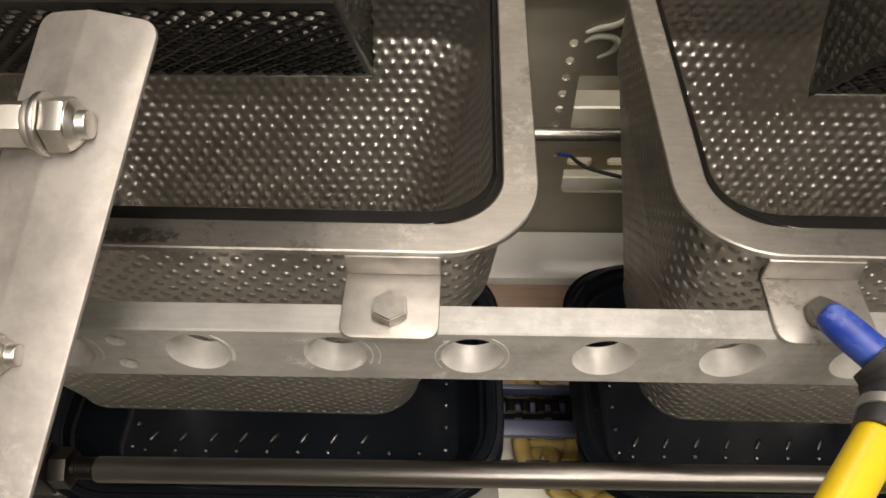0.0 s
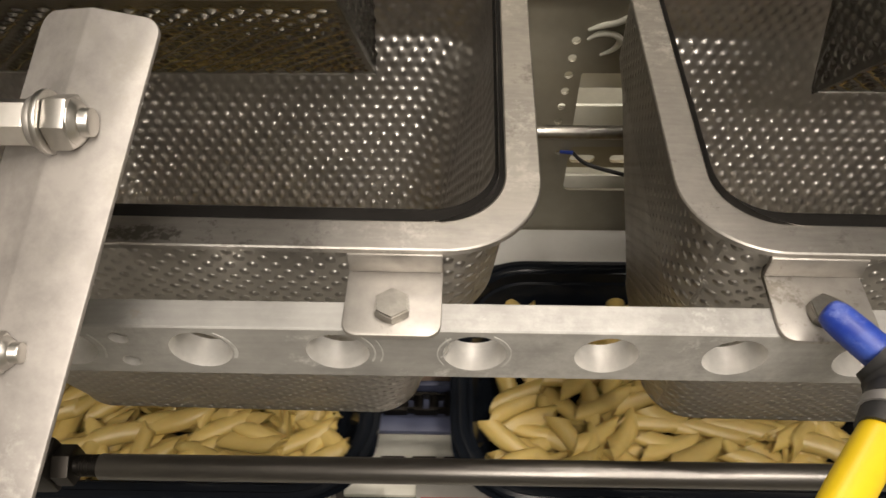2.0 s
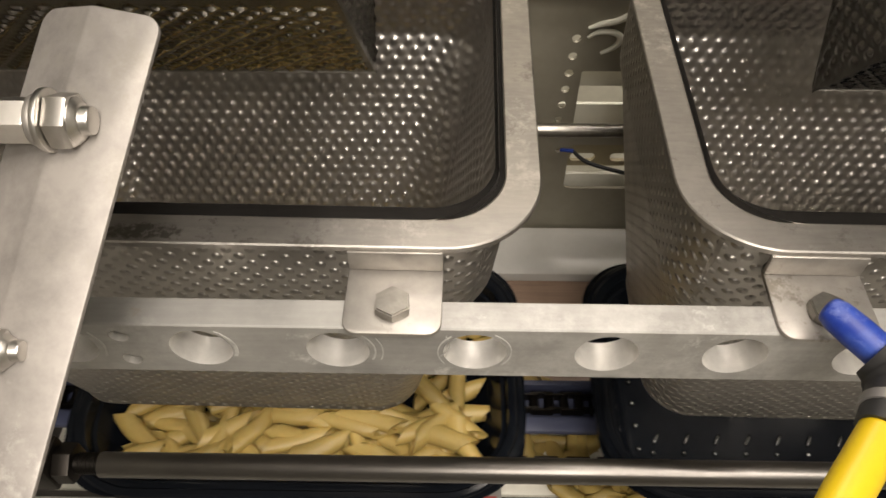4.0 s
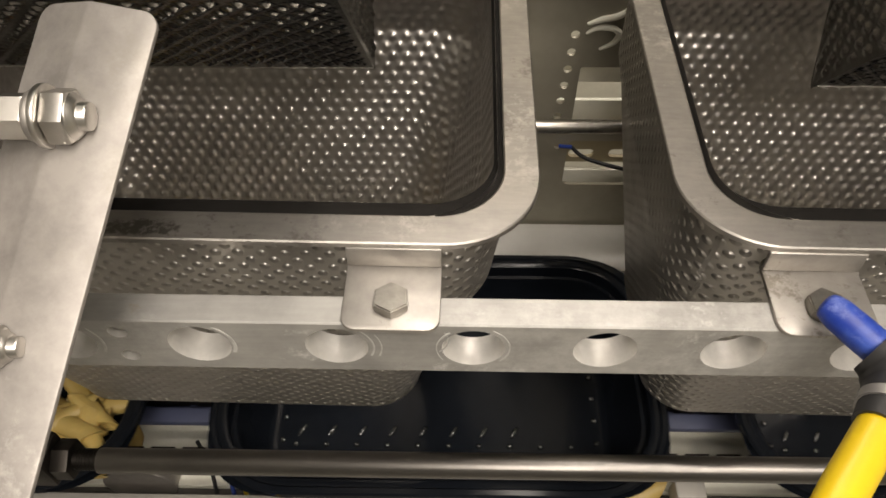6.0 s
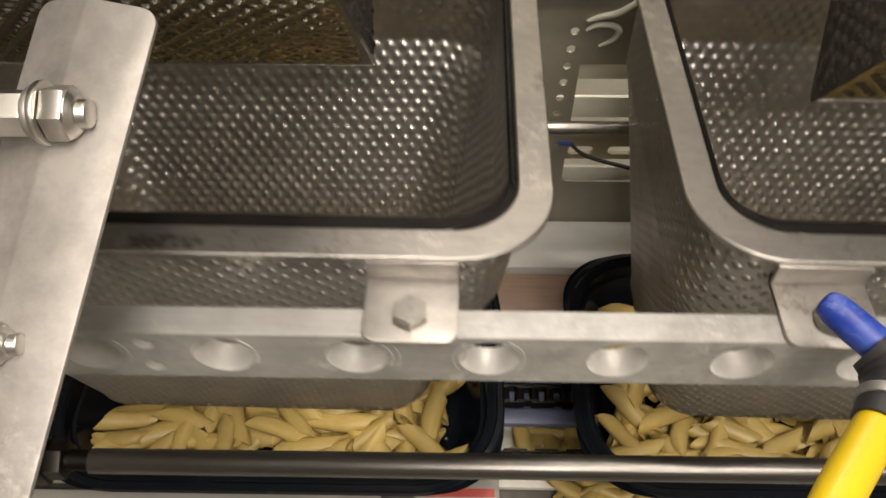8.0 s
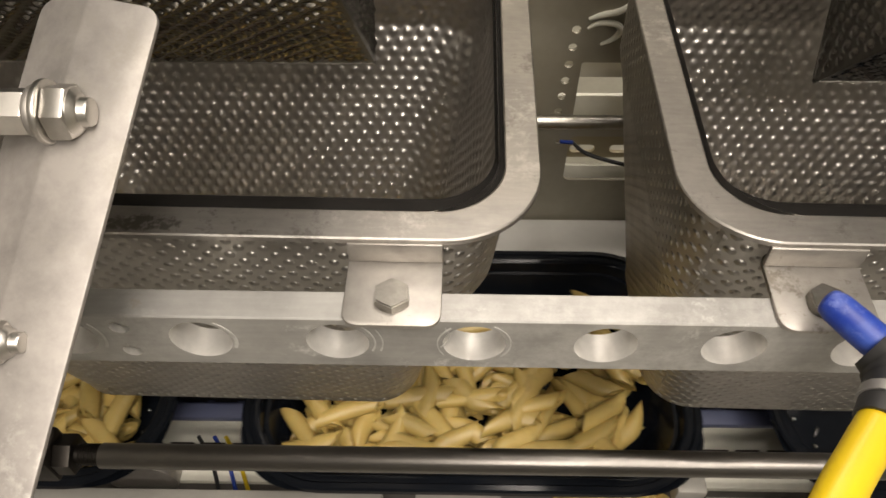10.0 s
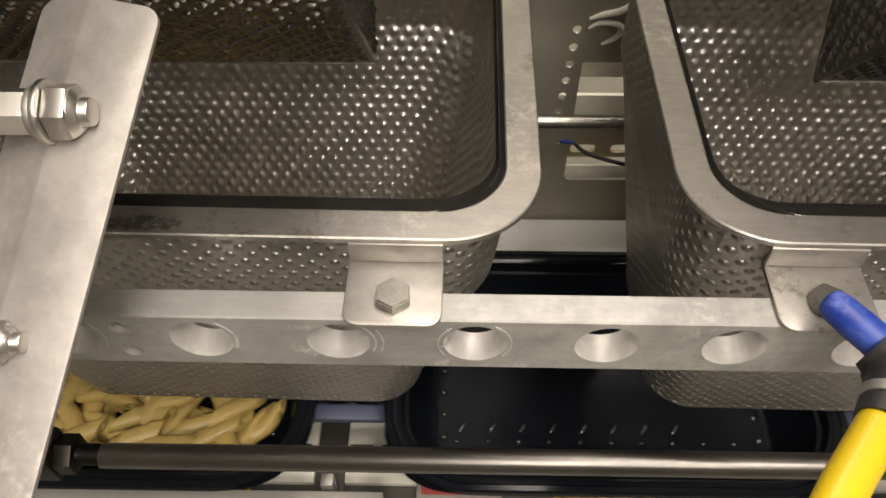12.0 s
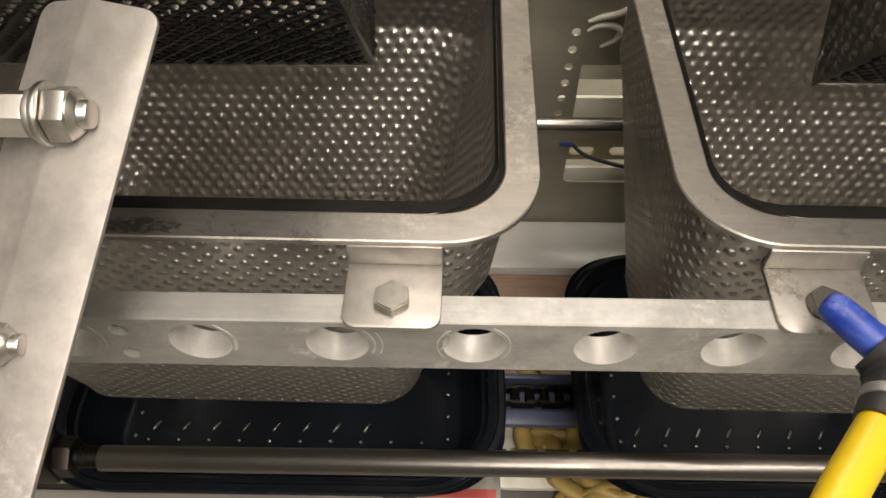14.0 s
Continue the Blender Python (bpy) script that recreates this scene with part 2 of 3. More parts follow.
def prism(outline, y0, y1, plane="xz", bevel=0.0):
    """An outline pushed to a thickness; plane xz (along y), xy (along z) or yz (along x)."""
    bm = bmesh.new()
    put = {"xz": lambda a, b, c: (a, c, b), "xy": lambda a, b, c: (a, b, c), "yz": lambda a, b, c: (c, a, b)}[plane]
    lo = [bm.verts.new(put(a, b, y0)) for a, b in outline]
    hi = [bm.verts.new(put(a, b, y1)) for a, b in outline]
    bm.faces.new(lo), bm.faces.new(hi[::-1])
    n = len(lo)
    for i in range(n):
        bm.faces.new((lo[i], hi[i], hi[(i + 1) % n], lo[(i + 1) % n]))
    bmesh.ops.recalc_face_normals(bm, faces=bm.faces)
    if bevel:
        bmesh.ops.bevel(bm, geom=bm.edges[:], offset=bevel, segments=2, affect="EDGES", profile=0.5)
    return bm


def rounded(x0, x1, y0, y1, r, n=6):
    """The outline of a rectangle with round corners."""
    out = []
    for cx, cy, a in ((x1 - r, y1 - r, 0), (x0 + r, y1 - r, 90), (x0 + r, y0 + r, 180), (x1 - r, y0 + r, 270)):
        for k in range(n + 1):
            t = radians(a + 90 * k / n)
            out.append((cx + r * math.cos(t), cy + r * math.sin(t)))
    return out


def loft(rings, cap_first=False, cap_last=False):
    bm = bmesh.new()
    vs = [[bm.verts.new(p) for p in ring] for ring in rings]
    for a, b in zip(vs, vs[1:]):
        n = len(a)
        for i in range(n):
            bm.faces.new((a[i], a[(i + 1) % n], b[(i + 1) % n], b[i]))
    if cap_first:
        bm.faces.new(vs[0][::-1])
    if cap_last:
        bm.faces.new(vs[-1])
    return bm


def cut(bm, cutters):
    """Takes the cutters out of a body; gives a bmesh."""
    obs = []
    for b in [bm, *cutters]:
        me = bpy.data.meshes.new("tmp")
        bmesh.ops.recalc_face_normals(b, faces=b.faces)
        b.to_mesh(me), b.free()
        obs.append(new("tmp", me))
    for c in obs[1:]:
        mod = obs[0].modifiers.new("cut", "BOOLEAN")
        mod.operation, mod.object, mod.solver = "DIFFERENCE", c, "EXACT"
    dg = bpy.context.evaluated_depsgraph_get()
    out = bmesh.new()
    out.from_mesh(obs[0].evaluated_get(dg).to_mesh())
    for o in obs:
        me = o.data
        bpy.data.objects.remove(o), bpy.data.meshes.remove(me)
    return out


def hexagon(at, axis, flats, height, bevel=0.0):
    """A hexagon head or nut, with its base at the point."""
    a = Vector(axis).normalized()
    return rod(Vector(at), Vector(at) + a * height, flats / math.sqrt(3), 6, bevel=bevel)


def dimples(s, h, pitch, depth, radius, tight=0.70):
    """The height of a staggered dimple pattern at s along and h down a sheet (arrays)."""
    row = pitch * tight
    out = np.zeros(np.broadcast(s, h).shape)
    for k in (-1, 0, 1):
        j = np.round(h / row) + k
        off = np.where(np.mod(j, 2) > 0.5, pitch / 2, 0.0)
        ds = s - off - np.round((s - off) / pitch) * pitch
        d2 = (ds ** 2 + (h - j * row) ** 2) / radius ** 2
        out = np.maximum(out, np.where(d2 < 1, (1 - d2) ** 2, 0))
    lump = 0.75 + 0.25 * np.sin(s * 913.0 + h * 517.0) * np.sin(s * 371.0 - h * 641.0)
    return out * depth * lump


def sheet(points, name, mat, closed=False, uv=None):
    """A smooth grid mesh from an array of rows, columns, 3."""
    rows, cols = points.shape[:2]
    i, j = np.meshgrid(np.arange(rows - 1), np.arange(cols if closed else cols - 1), indexing="ij")
    k = (j + 1) % cols
    faces = np.stack([i * cols + j, i * cols + k, (i + 1) * cols + k, (i + 1) * cols + j], -1).reshape(-1, 4)
    me = bpy.data.meshes.new(name)
    me.vertices.add(rows * cols)
    me.vertices.foreach_set("co", points.reshape(-1))
    me.loops.add(faces.size)
    me.loops.foreach_set("vertex_index", faces.reshape(-1))
    me.polygons.add(len(faces))
    me.polygons.foreach_set("loop_start", np.arange(0, faces.size, 4))
    me.polygons.foreach_set("use_smooth", np.ones(len(faces), bool))
    me.update(calc_edges=True)
    if uv is not None:
        me.uv_layers.new(name="sheet").data.foreach_set("uv", uv.reshape(-1, 2)[faces.reshape(-1)].reshape(-1))
    me.materials.append(mat)
    return me


# ---- setting ----
def setting():
    def slab(name, label, mat, *b):
        return tagged(part(name, box(*b), mat, None, label, 0), label, name.split("_")[0], "", "structure")
    slab("floor", "pale grey resin factory floor", FLOOR, -2.5, 2.5, -2, 3, -0.05, 0)
    slab("ceiling", "plain pale factory ceiling", WALL, -2.5, 2.5, -2, 3, 2.8, 2.86)
    slab("wall_north", "plain pale factory wall", WALL, -2.5, 2.5, 3, 3.1, 0, 2.8)
    slab("wall_south", "plain grey factory partition", PARTITION, -2.5, 2.5, -2.1, -2, 0, 2.8)
    slab("wall_east", "plain pale factory wall", WALL, 2.5, 2.6, -2, 3, 0, 2.8)
    slab("wall_west", "plain pale factory wall", WALL, -2.6, -2.5, -2, 3, 0, 2.8)


setting()

# ---- conveyor ----
PITCH = 0.39
TRAY_Z = UP - 0.562      # what the trays stand on
CENTRES = (-0.133, 0.257)
TRAY_X = -0.130


def conveyor():
    con = thing("tray_conveyor", (0, 0, UP), "tray conveyor with slate-blue chain guides and white side ledge", "conveyor")
    z = -0.566
    part("chain_guide", box(-2.4, 2.45, 0.316, 0.321, z - 0.02, z + 0.004, 0.001), GUIDE, con, "slate-blue plastic guide strip")
    part("chain_guide", box(-2.4, 2.45, 0.2745, 0.288, z - 0.005, z + 0.002, 0.0015), GUIDE, con, "slate-blue plastic guide strip")
    part("guide_floor", box(-2.4, 2.45, 0.288, 0.316, z - 0.02, z - 0.012), GUIDE, con)
    part("side_ledge", box(-2.4, 2.45, 0.438, 0.498, z - 0.03, z + 0.001, 0.002), WHITE, con, "white plastic side ledge")
    part("slide_bed", box(-2.4, 2.45, 0.368, 0.437, z - 0.03, z - 0.008, 0.001), BROWN, con, "brown reflective slide bed")
    part("lower_bed", box(-2.4, 2.45, 0.325, 0.367, z - 0.05, z - 0.035, 0.001), BROWN, con, "brown lower slide bed")
    part("bed_edge", rod((-2.4, 0.362, z - 0.02), (2.45, 0.362, z - 0.02), 0.004), DARKSTEEL, con)
    part("drip_tray", box(-2.4, 2.45, 0.10, 0.345, -0.625, -0.62, 0.001), DRIP, con, "grey drip tray under the chains")
    part("front_ledge", box(-2.4, -0.055, 0.206, 0.221, -0.60, -0.58, 0.002), PALE, con, "pale front rail of the conveyor")
    part("front_ledge", box(0.20, 2.45, 0.206, 0.221, -0.60, -0.58, 0.002), PALE, con, "pale front rail of the conveyor")
    part("label_plate", box(-0.030, 0.040, 0.205, 0.246, -0.602, -0.599, 0.0008), PALE, con, "pale label plate")
    part("floor_strip", box(-0.35, -0.118, 0.24, 0.30, -0.619, -0.612, 0.001), CREAM, con, "pale strip")
    part("floor_strip", box(-0.092, 0.6, 0.24, 0.30, -0.619, -0.612, 0.001), CREAM, con, "pale strip")
    part("clip", box(0.178, 0.202, 0.222, 0.238, -0.60, -0.576, 0.002), PALE, con, "pale plastic clip")
    part("leg", box(-1.15, -1.11, 0.2, 0.42, -UP, -0.62), STEEL, con)
    part("leg", box(1.5, 1.54, 0.2, 0.42, -UP, -0.62), STEEL, con)
    for x in (-0.105, 0.30):
        part("post", box(x, x + 0.010, 0.222, 0.232, -0.62, -0.572, 0.001), STEEL, con, "short steel post")
    part("warning_label", box(-0.026, 0.036, 0.226, 0.233, -0.5992, -0.5984), RED, con, "faded red stripe")
    part("sprocket", rod((-0.26, 0.236, -0.605), (-0.26, 0.256, -0.605), 0.03, 36, bevel=0.001), STEEL, con, "grey sprocket disc")
    for k, (m, a) in enumerate(((BLUE, 0.0), (YELLOW, 0.010), (BLACK, -0.014))):
        part("wire", tube([(-0.21 + a, 0.28, -0.612), (-0.19 + a, 0.25, -0.612), (-0.17 + a, 0.20, -0.613), (-0.15, 0.13, -0.614)], [0.0018] * 4, 10), m, con)
    return con


conveyor()


def chain_run(name, y, z, label):
    """A roller chain: side plates and rollers, one mesh, moving with the trays."""
    bm = bmesh.new()
    n = 360
    for i in range(n):
        x = -0.8 + i * 0.0127
        rod((x, y - 0.0055, z), (x, y + 0.0055, z), 0.004, 8, bm)
        w = 0.0062 if i % 2 else 0.0078
        for s in (-1, 1):
            m = Matrix.Translation((x + 0.00635, y + s * w, z)) @ Matrix.Diagonal((0.019, 0.0014, 0.0095, 1))
            bmesh.ops.create_cube(bm, size=1, matrix=m)
    return tagged(part(name, bm, DARKSTEEL, None, "", 30), label, "chain", "conveyor chains", "stuff")


CHAINS = [chain_run("roller_chain", 0.304, 0, "dark oily roller chain between blue guides"),
          chain_run("roller_chain", 0.246, 0, "dark oily roller chain below the trays")]


def tray_mesh():
    """A black ready-meal tray: flange, stepped and sloping walls, ribbed floor."""
    hx, hy, r = 0.1695, 0.107, 0.064

    def ring(dx, z, rr):
        return [(a, b, z) for a, b in rounded(-hx + dx, hx - dx, -hy + dx, hy - dx, rr, 10)]
    rings = [ring(0.034, 0.0, 0.024), ring(0.031, 0.002, 0.026), ring(0.012, 0.055, 0.04), ring(0.001, 0.0575, 0.049), ring(0.0, 0.0555, r), ring(0.0, 0.0605, r), ring(0.0015, 0.062, r - 0.0015),
             ring(0.005, 0.0622, r - 0.005), ring(0.0065, 0.0605, r - 0.0065), ring(0.011, 0.0605, r - 0.011), ring(0.0128, 0.059, r - 0.012), ring(0.015, 0.050, r - 0.014), ring(0.0175, 0.0495, r - 0.016), ring(0.032, 0.006, r - 0.025),
             ring(0.036, 0.0028, r - 0.03), ring(0.04, 0.002, r - 0.034)]
    return finish(loft(rings[:3] + rings[10:], True, True), "tray", TRAY, 40), finish(loft(rings[2:11]), "flange", TRAY, 40)


TRAY_MESH, FLANGE_MESH = tray_mesh()


def pip_mesh():
    """The small moulded pips and short ribs on a tray's floor."""
    bm = bmesh.new()
    for k in range(10):
        x = -0.115 + k * 0.0245
        bmesh.ops.create_uvsphere(bm, u_segments=8, v_segments=6, radius=0.0026, matrix=Matrix.Translation((x, 0.052, 0.002)))
        bmesh.ops.create_uvsphere(bm, u_segments=8, v_segments=6, radius=0.0024, matrix=Matrix.Translation((x, -0.043, 0.002)))
        if k < 8:
            tilt = pose(x + 0.004, -0.031, 0.0022, 0, 0, 58) @ Matrix.Diagonal((0.0065, 0.0019, 0.0024, 1))
            bmesh.ops.create_uvsphere(bm, u_segments=8, v_segments=6, radius=1, matrix=tilt)
    for k in range(5):
        for x in (-0.126, 0.126):
            bmesh.ops.create_uvsphere(bm, u_segments=8, v_segments=6, radius=0.0026, matrix=Matrix.Translation((x, -0.04 + k * 0.02, 0.0025)))
    return finish(bm, "pips", PIP, 60)


PIP_MESH = pip_mesh()
TRAYS = []
for i in range(-1, 7):
    tray = new("meal_tray", TRAY_MESH)
    tray.location = (TRAY_X + i * PITCH, 0.298, TRAY_Z)
    part("flange", FLANGE_MESH, TRAY, tray, "rolled black flange")
    tagged(part("floor_relief", PIP_MESH, PIP, tray, "fine moulded relief"), kind="stuff")
    filled = 0 <= i <= 3
    TRAYS.append((i, tagged(tray, "glossy black plastic meal tray filled with penne" if filled else "glossy black plastic meal tray on the conveyor", "food tray", "trays on the conveyor")))

# ---- penne ----


def penne_mesh(length, radius, bend, seed):
    """A penne: a gently bent soft tube, cut steeply slantwise to a point, with its hollow."""
    bm = bmesh.new()
    segs, n = 18, 9
    shells = []
    for inner in (False, True):
        rings = []
        for i in range(n):
            u = i / (n - 1) - 0.5
            ring = []
            taper = 1 - 0.09 * (abs(u) * 2) ** 4
            for k in range(segs):
                a = 2 * math.pi * k / segs
                rr = radius * taper * (0.5 if inner else 1 + 0.014 * (1 if k % 2 else -1)) * (1 + 0.05 * math.sin(seed + 7 * u))
                y, z = rr * math.cos(a) * 1.12, rr * math.sin(a) * 0.86
                x = u * length * (0.96 if inner else 1) + y * (0.35 + 0.7 * min(abs(u) * 2, 1.0))
                ring.append(bm.verts.new((x, y + bend * (0.25 - u * u) * 4, z)))
            rings.append(ring)
        for a, b in zip(rings, rings[1:]):
            for k in range(segs):
                bm.faces.new((a[k], a[(k + 1) % segs], b[(k + 1) % segs], b[k]))
        shells.append(rings)
    for end in (0, -1):
        a, b = shells[0][end], shells[1][end]
        for k in range(segs):
            bm.faces.new((a[k], a[(k + 1) % segs], b[(k + 1) % segs], b[k]))
    return finish(bm, "penne", PASTA, 50)


PENNE = [penne_mesh(0.035 + 0.0026 * k, 0.0066 + 0.0003 * (k % 3), (0.0, 0.0015, 0.0035, -0.001)[k % 4], k * 1.7) for k in range(6)]
FALLS = []       # clump, tray index, seconds of the drop, order in the drop


def portion(index, at, seed):
    """One portion in six loose clumps, lying as they come to rest in their tray."""
    rnd = random.Random(seed)
    for order in range(6):
        ox, oy = (order % 3 - 1) * 0.090, (order // 3 - 0.5) * 0.086
        clump = thing("penne_clump", (0, 0, 0), "clump of pale yellow cooked penne in a tray", "pasta", "pasta portions")
        for k in range(37):
            layer = min(k // 13, 2)
            limit, side = (0.112, 0.122, 0.130)[layer], (0.056, 0.066, 0.074)[layer]
            x = ox + rnd.uniform(-0.056, 0.056)
            if abs(x) > limit:
                x = math.copysign(limit * rnd.uniform(0.75, 1), x)
            x -= ox
            y = oy + rnd.uniform(-0.041, 0.041)
            if abs(y) > side:
                y = math.copysign(side * rnd.uniform(0.6, 1), y)
            y -= oy
            z = 0.010 + layer * 0.0105 + rnd.uniform(0, 0.003)
            p = new("penne", rnd.choice(PENNE))
            p.parent = clump
            p.matrix_local = pose(x, y, z, rnd.uniform(-40, 40), rnd.uniform(-7, 7), rnd.choice((0, 180)) + rnd.gauss(0, 48))
        FALLS.append((clump, index, at, order, ox, oy))


for i, when in ((0, 0.58), (1, 0.58), (2, 7.475), (3, 7.475)):
    portion(i, when, 11 + i)

# ---- filling carriage: rails and funnels that dip into the trays ----
REST = Vector((0, 0, UP))
carriage = thing("filling_carriage", REST, "steel filling carriage with two dimpled funnels between drilled rails", "machine carriage")


def rail(name, y0, holes, smalls, label):
    bm = box(-0.55, 0.75, y0, y0 + 0.0135, -0.2763, -0.241, 0.0007, 1)
    cutters = []
    for x in holes:
        cutters.append(rod((x, y0 - 0.01, -0.2575), (x, y0 + 0.03, -0.2575), 0.0128, 40))
    for x, z in smalls:
        cutters.append(rod((x, y0 - 0.01, z), (x, y0 + 0.0035, z), 0.004, 20))
    bar = part(name, cut(bm, cutters), ALU, carriage, label, 30)
    # the drilled holes are machined clean, and coloured paler for lamp light they catch
    bar.data.materials.append(BORE)
    for f in bar.data.polygons:
        c = f.center
        near = min([abs(c.x - x) for x in holes] + [abs(c.x - x) for x, z in smalls])
        if abs(f.normal.y) < 0.5 and -0.2740 < c.z < -0.2430 and near < 0.0135:
            f.material_index = 1
    bar.location.y, bar.rotation_euler.z = 0.0013, radians(-0.25)
    return bar


HOLES = [0.0066 + 0.0535 * k + {-3: -0.005, -2: -0.003, -1: -0.0007, 0: 0.0011, 1: 0.0006, 2: -0.0017, 3: -0.003}.get(k, 0.0) for k in range(-8, 12)]
front_rail = rail("front_rail", 0.158, HOLES, [(-0.1345, -0.2494), (-0.1345, -0.2667), (0.27, -0.2494), (0.27, -0.2667)], "drilled aluminium flat bar with water marks")
for x, z, radius, a0, a1, wide in ((HOLES[6], -0.2575, 0.0150, 58, -22, 0.0016), (HOLES[7], -0.2575, 0.0155, 50, -25, 0.0009), (HOLES[7], -0.2575, 0.0185, 30, -20, 0.0007), (HOLES[8], -0.2575, 0.0150, 60, -40, 0.0008),
                                   (HOLES[8], -0.2575, 0.0152, 215, 130, 0.0008), (HOLES[5], -0.2575, 0.0165, 40, -25, 0.0012), (HOLES[8] - 0.022, -0.252, 0.012, 30, -45, 0.0006)):
    arc = [radians(a0 + (a1 - a0) * k / 12) for k in range(13)]
    outer = [(x + radius * math.cos(a), z + radius * math.sin(a)) for a in arc]
    inner = [(x + (radius - wide * (0.25 + 0.75 * k / 12)) * math.cos(a), z + (radius - wide * (0.25 + 0.75 * k / 12)) * math.sin(a)) for k, a in enumerate(arc)]
    part("lime_mark", prism(outer + inner[::-1], 0.1577, 0.1581), LIME, front_rail, "dried white drip mark")
rail("rear_rail", 0.456, [x + 0.0053 for x in HOLES], [], "drilled aluminium flat bar")

RIM_H, OUT_H = 0.167, 0.1195
RIM_Y, BACK_Y = 0.188, 0.453


def funnel_section(hx, y0, y1, r, step):
    """Evenly spaced points of a rounded rectangle."""
    pts = np.array(rounded(-hx, hx, y0, y1, r, 14))
    pts = np.vstack([pts, pts[:1]])
    seg = np.hypot(*np.diff(pts, axis=0).T)
    s = np.concatenate([[0], np.cumsum(seg)])
    t = np.linspace(0, s[-1], step, endpoint=False)
    return np.stack([np.interp(t, s, pts[:, 0]), np.interp(t, s, pts[:, 1])], -1)


def funnel_shell(name, mat, inset, depth, rows=230, cols=1080):
    """The dimpled sheet of a funnel: an upright collar, then walls that taper to the outlet."""
    levels = ((0.0, RIM_H - 0.0115, 0.1965, 0.442, 0.034, -0.0005), (0.028, RIM_H - 0.012, 0.197, 0.442, 0.034, -0.0015), (0.070, 0.153, 0.202, 0.441, 0.036, -0.0035),
              (0.088, 0.148, 0.206, 0.4325, 0.036, -0.0045), (0.226, OUT_H, 0.236, 0.375, 0.031, -0.0115), (0.2305, OUT_H, 0.236, 0.375, 0.031, -0.0115))
    hs = np.array([v[0] for v in levels])
    grid = np.zeros((rows, cols, 3))
    run = np.linspace(0, hs[-1], rows)
    for i, h in enumerate(run):
        hx, y0, y1, r, lean = (np.interp(h, hs, [v[k] for v in levels]) for k in (1, 2, 3, 4, 5))
        step = 0.0015 + inset * np.interp(h, (0.0, 0.09, 0.226), (1.0, 0.4, 0.0)) if inset else 0.0
        xy = funnel_section(hx - step, y0 + step, y1 - step, r, cols)
        xy[:, 0] += lean + (np.interp(h, (0.0, 0.09), (0.0005, 0.0)) if inset else 0.0)
        grid[i, :, :2], grid[i, :, 2] = xy, -0.2246 - h
    ds = np.roll(grid, -1, 1) - np.roll(grid, 1, 1)
    dh = np.gradient(grid, axis=0)
    nrm = np.cross(ds, dh)
    nrm /= np.linalg.norm(nrm, axis=2, keepdims=True)
    # the pattern runs on from the middle of each side
    s = grid[:, :, 0] * (np.abs(nrm[:, :, 1]) > 0.7) + grid[:, :, 1] * (np.abs(nrm[:, :, 1]) <= 0.7)
    h = np.repeat(run[:, None], cols, 1) * 1.05
    bumps = dimples(s, h, 0.0094, depth, 0.0038) * np.clip((hs[-1] - 0.004 - h) / 0.002, 0, 1) * np.clip((h - 0.010) / 0.004, 0, 1)
    inward = -np.sign(np.sum(nrm[:, :, :2] * (grid[:, :, :2] - np.array([0, 0.31])), axis=2))[:, :, None]
    grid += nrm * inward * bumps[:, :, None]
    return sheet(grid, name, mat, True, np.stack([s, h], -1))


INNER = funnel_shell("inner_wall", DIMPLE, 0.0045, 0.0013)
OUTER = funnel_shell("outer_wall", DENTED, 0.0, 0.0, 120, 420)


def rim_mesh():
    rings = []
    for dx, z in ((0.0, -0.2276), (0.0, -0.2252), (0.0006, -0.2246), (0.0145, -0.2246), (0.0152, -0.2250), (0.0152, -0.2276), (0.0, -0.2276)):
        r = 0.040 - dx * 0.75
        rings.append([(a, b, z) for a, b in rounded(-RIM_H + dx, RIM_H - dx, RIM_Y + dx, BACK_Y - dx, r, 14)])
    return finish(loft(rings), "rim", RIM, 15)


RIM_MESH = rim_mesh()


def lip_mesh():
    """The sloping inner lip between the rim and the lining, its shade put into its colour."""
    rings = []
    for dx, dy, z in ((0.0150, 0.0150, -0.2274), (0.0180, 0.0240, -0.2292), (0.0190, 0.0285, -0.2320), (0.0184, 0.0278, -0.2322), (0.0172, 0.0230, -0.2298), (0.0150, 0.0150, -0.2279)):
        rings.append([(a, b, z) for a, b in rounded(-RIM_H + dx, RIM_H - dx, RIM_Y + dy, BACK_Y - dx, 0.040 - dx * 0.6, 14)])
    return finish(loft(rings), "inner_lip", LIP_SHADE, 40)


LIP_MESH = lip_mesh()


def bracket(x, parent):
    """The bent tab that bolts a funnel to the front rail."""
    w = 0.0193
    outline = rounded(x - w, x + w, 0.1567, 0.195, 0.006, 5)
    tab = prism(outline, -0.2409, -0.2386, "xy", 0.0005)
    up = box(x - w, x + w, 0.1872, 0.1896, -0.2387, -0.2275, 0.0008)
    me = bpy.data.meshes.new("tmp")
    up.to_mesh(me), up.free()
    tab.from_mesh(me)
    bpy.data.meshes.remove(me)
    ob = part("bracket", tab, STEEL, parent, "bent steel tab")
    bolt = bmesh.new()
    rod((x, 0.1688, -0.2386), (x, 0.1688, -0.2378), 0.0068, 24, bolt)
    m = Matrix.Translation((x, 0.1688, -0.2358)) @ pose(0, 0, 0, 0, 0, 3)
    made = bmesh.ops.create_cone(bolt, cap_ends=True, segments=6, radius1=0.0075, radius2=0.0075, depth=0.0042, matrix=m)
    top = [e for e in bolt.edges if all(v.co.z > -0.2340 for v in e.verts)]
    bmesh.ops.bevel(bolt, geom=top, offset=0.0006, segments=2, affect="EDGES")
    part("bolt", bolt, BOLT, parent, "hexagon bolt head")
    return ob


